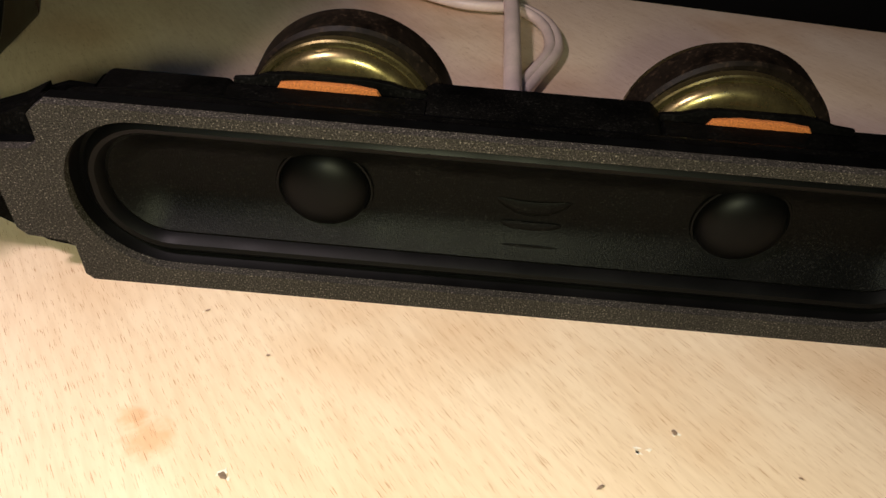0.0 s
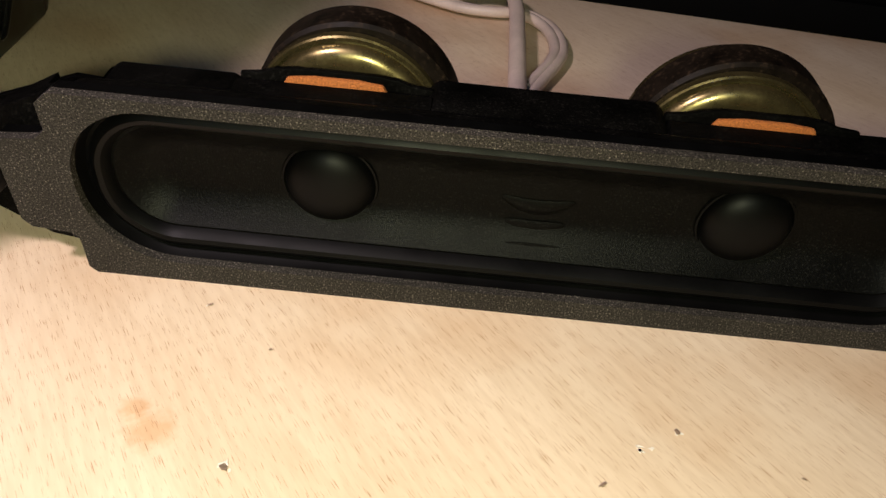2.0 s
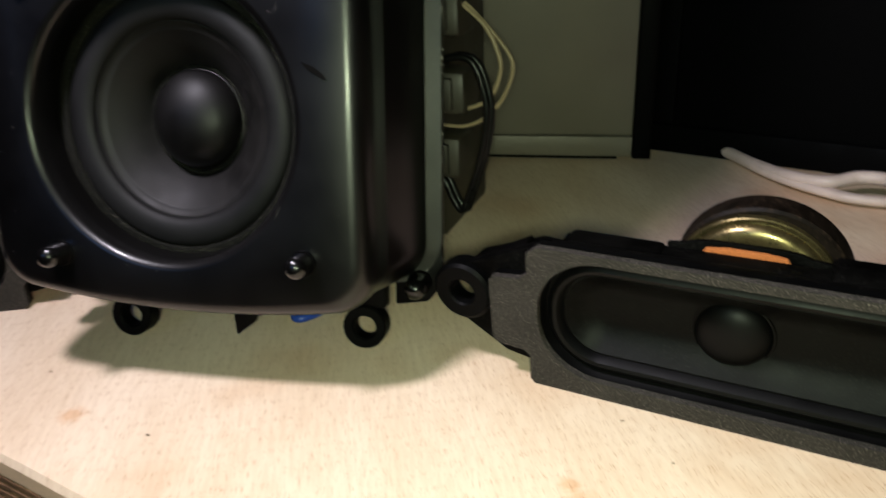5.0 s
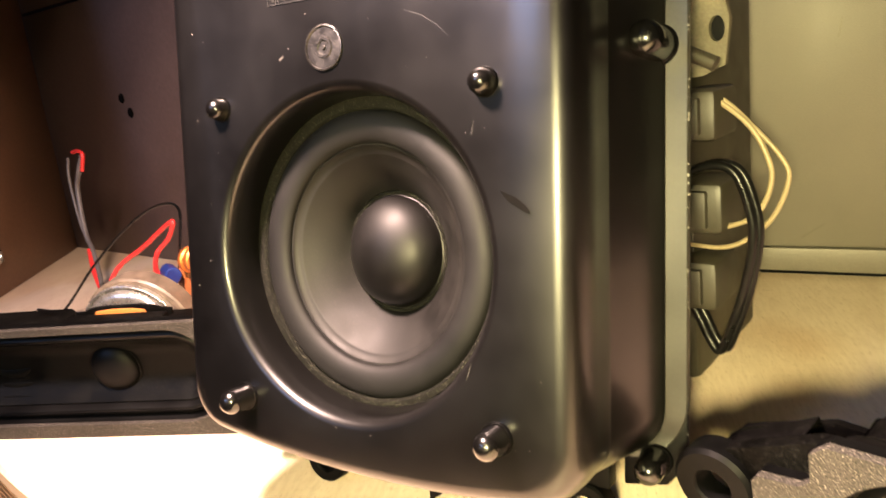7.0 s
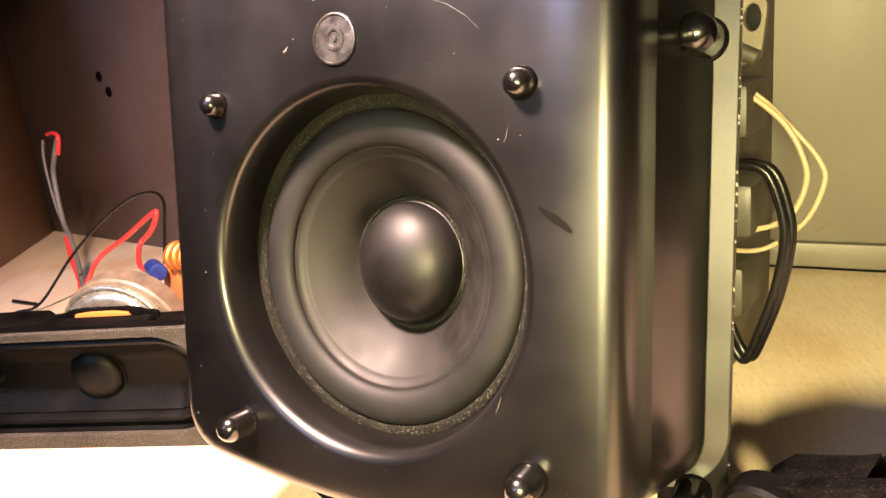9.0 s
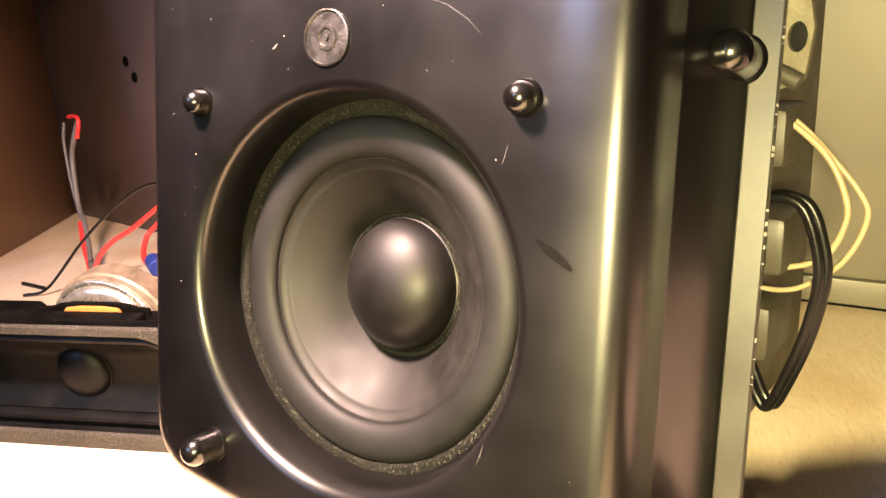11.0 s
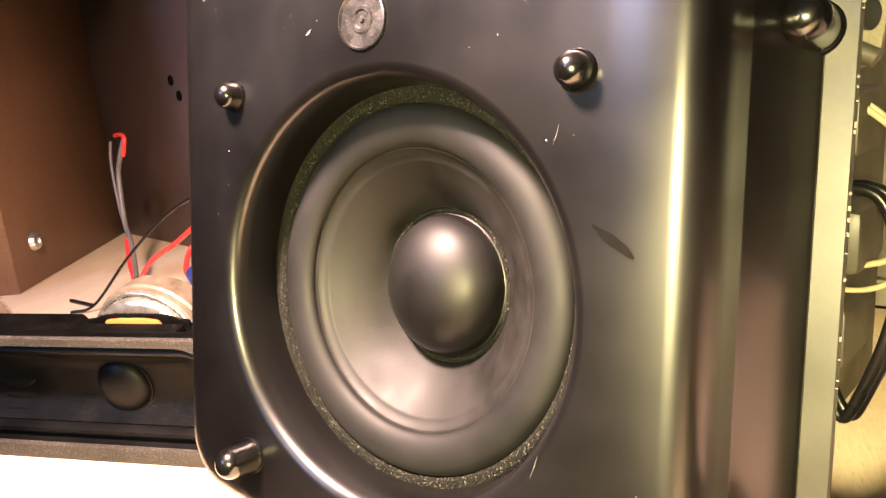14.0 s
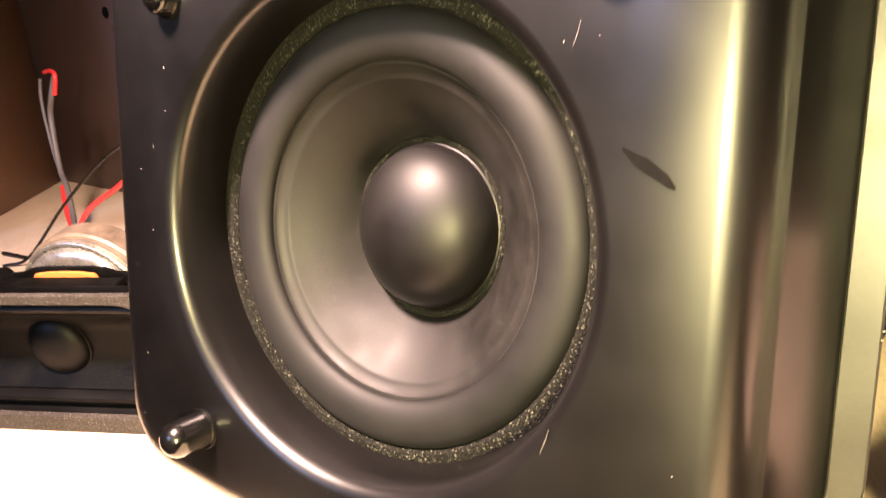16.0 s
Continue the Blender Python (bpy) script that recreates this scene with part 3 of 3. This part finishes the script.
part("rib_wedge", slab([(0.002, -0.070), (0.014, -0.070), (0.012, -0.082), (0.004, -0.088)], 0.034, 0.037, 0.0004), BLACK, panel)

# woofer
woofer = thing("woofer", pose(-0.0035, -0.0004, -0.0010), "grey cone", "")
for key in ("label", "category"):
    if key in woofer:
        del woofer[key]
woofer.parent = panel
woofer.scale = (0.965, 1, 1.028)
part("gasket_ring", lathe([(0.0530, 0.0162), (0.0500, 0.0156), (0.0484, 0.0150), (0.0466, 0.0143), (0.0454, 0.0143), (0.0447, 0.0150), (0.0446, 0.0170)], 96), GASKET, woofer, "speckled dark gasket ring")
roll = [(0.0447 - 0.0104 * (1 - math.cos(a)) / 2, 0.0162 - 0.0034 * math.sin(a)) for a in (radians(12 * k) for k in range(16))]
part("woofer_surround", lathe(roll[:-1] + [(0.0345, 0.0168), (0.0343, 0.0171)], 96), SURROUND, woofer, "smooth rubber half-roll surround")
part("woofer_cone", lathe([(0.0347, 0.0163), (0.0344, 0.0160), (0.0339, 0.0161), (0.0336, 0.0166), (0.0318, 0.0177), (0.0314, 0.0178), (0.0310, 0.0182), (0.0285, 0.0204), (0.0255, 0.0232), (0.0225, 0.0268), (0.0205, 0.0296), (0.0180, 0.0332)], 96), WOOFER, woofer, "grey moulded cone")
part("cap_seam", lathe([(0.0204, 0.0314), (0.0200, 0.0304), (0.0194, 0.0300), (0.0188, 0.0302), (0.0184, 0.0309)], 72), GASKET, woofer, "thin bead of glue round the dust cap")
dome = [(0.0189, 0.0316), (0.0185, 0.0306), (0.0181, 0.0304)] + [(0.0179 * math.cos(a), 0.0304 - 0.0118 * math.sin(a)) for a in (radians(5 * k) for k in range(1, 18))]
part("dust_cap", lathe(dome, 64, cap_last=True), CAP, woofer, "glossy black domed dust cap")
part("back_tub", lathe([(0.0462, 0.0172), (0.0462, 0.038), (0.0001, 0.039)], 48), BLACK, woofer)

# moulded date badge, grid and scuffs on the face
badge = part("date_badge", lathe([(0.0068, 0.0), (0.0067, -0.0005), (0.0063, -0.0006), (0.0060, -0.0001), (0.0032, -0.0001), (0.0029, -0.0005), (0.0022, -0.0005), (0.0018, -0.0001), (0.0008, -0.0001), (0.0006, -0.0006), (0.0001, -0.0006)], 48), BADGE, panel, "round moulded date mark", at=pose(-0.0072, -0.0001, 0.0620))
grid = bmesh.new()
for i in range(13):
    x = -0.028 + 0.041 * i / 12
    bmesh.ops.create_cube(grid, size=1, matrix=Matrix.Translation((x, 0, 0.089)) @ Matrix.Diagonal((0.00035, 0.0004, 0.0248, 1)))
for i in range(7):
    bmesh.ops.create_cube(grid, size=1, matrix=Matrix.Translation((-0.0075, 0, 0.0767 + 0.0248 * i / 6)) @ Matrix.Diagonal((0.0412, 0.0004, 0.00035, 1)))
for i in range(3):
    for j in range(6):
        for k in range(4):
            bmesh.ops.create_cube(grid, size=1, matrix=Matrix.Translation((-0.0272 + 0.0034 * i + 0.0008 * k, 0, 0.0785 + 0.0041 * j + random.uniform(-0.0006, 0.0006))) @ Matrix.Diagonal((0.0004, 0.0004, random.uniform(0.0006, 0.0018), 1)))
part("date_grid", grid, GRIDLINE, panel, "raised moulded date table", at=pose(0, -0.0001, 0))


def scuff(points, width, mat, name):
    bm = bmesh.new()
    n = len(points)
    rows = []
    for i, (x, z) in enumerate(points):
        w = width * math.sin(math.pi * (i + 0.35) / (n - 0.3))
        rows.append([(x, -0.00012, z - w), (x, -0.00012, z + w)])
    vs = [[bm.verts.new(p) for p in r] for r in rows]
    for a, c in zip(vs, vs[1:]):
        bm.faces.new((a[0], a[1], c[1], c[0]))
    part(name, bm, mat, panel)


scuff([(0.0490, 0.0188), (0.0510, 0.0172), (0.0530, 0.0162), (0.0560, 0.0142), (0.0572, 0.0132)], 0.0012, RUB, "scuff_and_hole_dark")
scuff([(0.0210, 0.0690), (0.0260, 0.0672), (0.0310, 0.0640), (0.0345, 0.0605)], 0.00013, GRIDLINE, "pale_scratch")
scuff([(-0.0245, 0.0600), (-0.0235, 0.0606), (-0.0228, 0.0612)], 0.0004, SCUFF, "pale_scratch")
scuff([(0.0405, 0.0340), (0.0412, 0.0360), (0.0416, 0.0378)], 0.0003, SCUFF, "pale_scratch")
scuff([(0.0375, -0.0330), (0.0385, -0.0300), (0.0390, -0.0280)], 0.0004, SCUFF, "pale_scratch")

dust = bmesh.new()
for k in range(150):
    x, z = random.uniform(-0.066, 0.060), random.uniform(-0.055, 0.12)
    if math.hypot(x + 0.002, z - 0.002) < 0.052 or (x > 0 and random.random() < 0.5):
        continue
    r = random.uniform(0.00006, 0.0002)
    dust.faces.new([dust.verts.new((x + r * random.uniform(0.5, 1.3) * math.cos(a), -0.0002, z + r * random.uniform(0.5, 1.3) * math.sin(a))) for a in (radians(60 * i) for i in range(6))])
part("dust_specks", dust, DUST, panel, "scattered pale dust specks")["kind"] = "stuff"

# ---- computer case, its plugs and cables ----
pc = thing("computer_case", pose(-0.052, 0.528, 0, 0, 0, 8.5), "grey painted steel computer case with a bottom rail", "computer")
part("side_panel", box(-0.30, 0.0, 0.0, 0.40, 0.0195, 0.40, 0.0015), STEEL, pc)
part("bottom_rail", box(-0.30, 0.0, -0.002, 0.40, 0.004, 0.019, 0.001), STEEL, pc, "flat grey bottom rail")
part("foot_strip", box(-0.29, -0.01, 0.006, 0.39, 0.0, 0.004), BLACK, pc)
part("black_edge", box(0.0005, 0.014, -0.001, 0.40, 0.002, 0.40, 0.001), BLACK, pc)
# closed disc in a dark colour, painted as the hole's shaded inside
part("panel_hole", lathe([(0.0001, 0.0), (0.006, 0.0), (0.0066, -0.0006), (0.0072, 0.0)], 24), HOLE_SHADE, pc, at=pose(-0.125, -0.0006, 0.152))
for x, z, l, w, turn in ((-0.062, 0.150, 0.011, 0.0007, 80), (-0.075, 0.030, 0.016, 0.0006, 35), (-0.085, 0.180, 0.006, 0.0006, 60)):
    part("scratch", box(-l / 2, l / 2, -0.0003, 0.0003, -w / 2, w / 2), BRACKET, pc, at=pose(x, -0.0001, z, 0, -turn, 0))

unit = thing("power_unit", pose(0, 0, 0), "dark grey power unit with moulded plugs behind the speaker front", "power supply")
part("casing", box(-0.255, -0.136, 0.345, 0.430, 0.0, 0.185, 0.004), PLUG, unit)
plate_hole = [(-0.1215 + 0.0032 * math.cos(a), 0.1570 + 0.0050 * math.sin(a)) for a in (radians(20 * k) for k in range(18))]
part("side_plate", holed_plate([(-0.150, 0.205), (-0.126, 0.200), (-0.120, 0.178), (-0.1165, 0.160), (-0.1185, 0.1430), (-0.128, 0.1390), (-0.150, 0.139)], plate_hole, 0.336, 0.339), BRACKET, unit, "bent steel bracket with a round hole")
part("back_block", box(-0.150, -0.119, 0.3395, 0.344, 0.145, 0.172, 0.0008), BLACK, unit)
part("strut", tube([(-0.128, 0.300, 0.1535), (-0.119, 0.300, 0.1495), (-0.110, 0.300, 0.1450)], 0.0026, sides=14, steps=3), PLUG, unit, "dark round strut")
for z0, z1, x1 in ((0.113, 0.134, -0.1215), (0.074, 0.096, -0.1195), (0.040, 0.062, -0.1225)):
    plug = part("plug", box(-0.150, x1, 0.332, 0.362, z0, z1, 0.003), PLUG, unit, "grey moulded plug")
    part("plug_grip", box(-0.150, x1 - 0.006, 0.329, 0.333, z0 + 0.003, z1 - 0.003, 0.001), PLUG, unit)
cable("cream_cable", [(-0.140, 0.338, 0.134), (-0.1272, 0.34, 0.1312), (-0.1112, 0.340, 0.1185), (-0.1035, 0.340, 0.104), (-0.1029, 0.34, 0.094), (-0.1081, 0.34, 0.0823), (-0.1189, 0.34, 0.0767), (-0.135, 0.342, 0.074)], 0.0011, CREAM, "thin cream cable looping beside the power unit")
cable("cream_cable", [(-0.140, 0.342, 0.132), (-0.1239, 0.343, 0.1299), (-0.1091, 0.343, 0.1162), (-0.0985, 0.343, 0.103), (-0.0972, 0.343, 0.0943), (-0.1028, 0.343, 0.0804), (-0.1135, 0.343, 0.0701), (-0.1236, 0.343, 0.0661), (-0.138, 0.345, 0.066)], 0.0010, CREAM, "thin cream cable looping beside the power unit")
hook = [(-0.150, 0.336, 0.096), (-0.1358, 0.334, 0.0998), (-0.1242, 0.333, 0.1035), (-0.1150, 0.333, 0.1005), (-0.1095, 0.333, 0.0868), (-0.1080, 0.333, 0.073), (-0.1118, 0.333, 0.051), (-0.1185, 0.333, 0.0299), (-0.1222, 0.333, 0.0225), (-0.1264, 0.334, 0.0262), (-0.1322, 0.335, 0.0377), (-0.142, 0.338, 0.050)]
cable("black_cable", hook, 0.0019, CABLE, "thick glossy black twin cable in a hanging loop", steps=6)
cable("black_cable", [(x + 0.0018, y + 0.0026, z + 0.0004) for x, y, z in hook], 0.0019, CABLE, "thick glossy black twin cable in a hanging loop", steps=6)

# ---- black monitor body ----
screen = thing("monitor", pose(-0.04, 0.562, 0, 0, 0, -17.6), "large matt black monitor standing on the desk", "monitor")
part("casing", box(0, 0.62, 0.004, 0.05, 0.004, 0.42, 0.004), MONITOR, screen)
part("bezel", box(-0.004, 0.624, 0.0, 0.02, 0.0, 0.022, 0.003), MONITOR, screen)
part("bezel", box(-0.004, 0.016, 0.0, 0.02, 0.0225, 0.424, 0.003), MONITOR, screen)

# ---- cables on the desk ----
cable("white_cable", [(0.012, 0.553, 0.006), (0.036, 0.512, 0.006), (0.056, 0.482, 0.008), (0.074, 0.470, 0.010), (0.092, 0.474, 0.013), (0.108, 0.466, 0.014), (0.109, 0.440, 0.013), (0.100, 0.386, 0.011), (0.091, 0.336, 0.009), (0.083, 0.290, 0.008)], 0.0042, WHITE, "thick white cable lying across the desk")
twin = [(0.020, 0.548, 0.0045), (0.050, 0.494, 0.0045), (0.081, 0.462, 0.0045), (0.101, 0.454, 0.0045), (0.119, 0.452, 0.0045), (0.129, 0.427, 0.0045), (0.125, 0.390, 0.0045), (0.106, 0.353, 0.0045), (0.086, 0.318, 0.0045)]
cable("white_cable", twin, 0.0030, WHITE, "white twin cable curling on the desk")
cable("white_cable", [(x - 0.0044, y - 0.0018, z + 0.0006) for x, y, z in twin], 0.0030, WHITE, "white twin cable curling on the desk")

cable("blue_wire", [(-0.181, 0.275, 0.0022), (-0.176, 0.245, 0.0022), (-0.168, 0.231, 0.0022), (-0.160, 0.245, 0.0022), (-0.155, 0.275, 0.0022)], 0.0020, BLUEWIRE, "short blue wire lying under the speaker front", "wire")

# ---- wires and parts behind the second speaker ----
cable("red_wire", [(-0.535, 0.255, 0.004), (-0.528, 0.262, 0.018), (-0.5218, 0.275, 0.0418), (-0.4973, 0.285, 0.0573), (-0.468, 0.289, 0.0735), (-0.4607, 0.289, 0.0751), (-0.467, 0.287, 0.0644), (-0.476, 0.282, 0.0549), (-0.450, 0.265, 0.050), (-0.405, 0.247, 0.056)], 0.0016, RED, "bright red wire bent over the speaker back", "wire")
cable("black_wire", [(-0.608, 0.250, 0.0015), (-0.5941, 0.262, 0.006), (-0.5705, 0.28, 0.0369), (-0.5396, 0.29, 0.0612), (-0.5045, 0.295, 0.0792), (-0.4741, 0.295, 0.0862), (-0.4571, 0.293, 0.0828), (-0.440, 0.280, 0.070), (-0.400, 0.252, 0.060)], 0.0010, CABLE, "thin black wire arching over the desk", "wire")
cable("grey_wire", [(-0.641, 0.325, 0.1155), (-0.650, 0.323, 0.100), (-0.6560, 0.322, 0.0856), (-0.6441, 0.315, 0.0515), (-0.628, 0.310, 0.040), (-0.6086, 0.302, 0.026), (-0.572, 0.285, 0.006)], 0.0020, GREYWIRE, "grey sleeved wire pair standing up from the desk", "wire")
cable("grey_wire", [(-0.668, 0.326, 0.114), (-0.672, 0.325, 0.100), (-0.669, 0.323, 0.080), (-0.655, 0.318, 0.055), (-0.632, 0.312, 0.038)], 0.0012, GREYWIRE, "thin dark wire twisted beside a sleeve", "wire")
cable("red_wire", [(-0.660, 0.327, 0.1185), (-0.648, 0.326, 0.1195), (-0.638, 0.3245, 0.1165), (-0.641, 0.3225, 0.103)], 0.0016, RED, "short stripped red wire end", "wire")
cable("red_wire", [(-0.630, 0.3085, 0.0395), (-0.612, 0.300, 0.026), (-0.590, 0.292, 0.012), (-0.575, 0.280, 0.004)], 0.0021, RED, "red wire end beside the grey sleeve", "wire")
cable("wire_offcut", [(-0.640, 0.262, 0.0015), (-0.625, 0.264, 0.0015), (-0.612, 0.266, 0.0015)], 0.0015, CABLE, "short black wire offcut on the desk", "wire", steps=2)
filt = thing("filter_board", pose(0, 0, 0), "orange circuit board with a copper coil and capacitor", "circuit board")
part("board", box(-0.402, -0.320, 0.250, 0.268, 0.0, 0.060, 0.001), BOARD, filt)
coil = part("coil", tube([(-0.388, 0.252, 0.066), (-0.325, 0.252, 0.072)], 0.0068, sides=20, steps=1), COPPER, filt, "shiny copper winding")
for k in range(11):
    x = -0.386 + 0.006 * k
    part("winding", lathe([(0.0066, -0.0022), (0.0078, -0.0012), (0.0078, 0.0012), (0.0066, 0.0022)], 20), COPPER, filt, at=pose(x, 0.252, 0.0662 + 0.00057 * k, 0, 0, 88))
part("capacitor", lathe([(0.0001, -0.008), (0.0040, -0.008), (0.0046, -0.0072), (0.0046, 0.0072), (0.0040, 0.008), (0.0001, 0.008)], 24), BLUE, filt, "blue sleeved capacitor", at=pose(-0.400, 0.2460, 0.0585, 0, 0, 70))
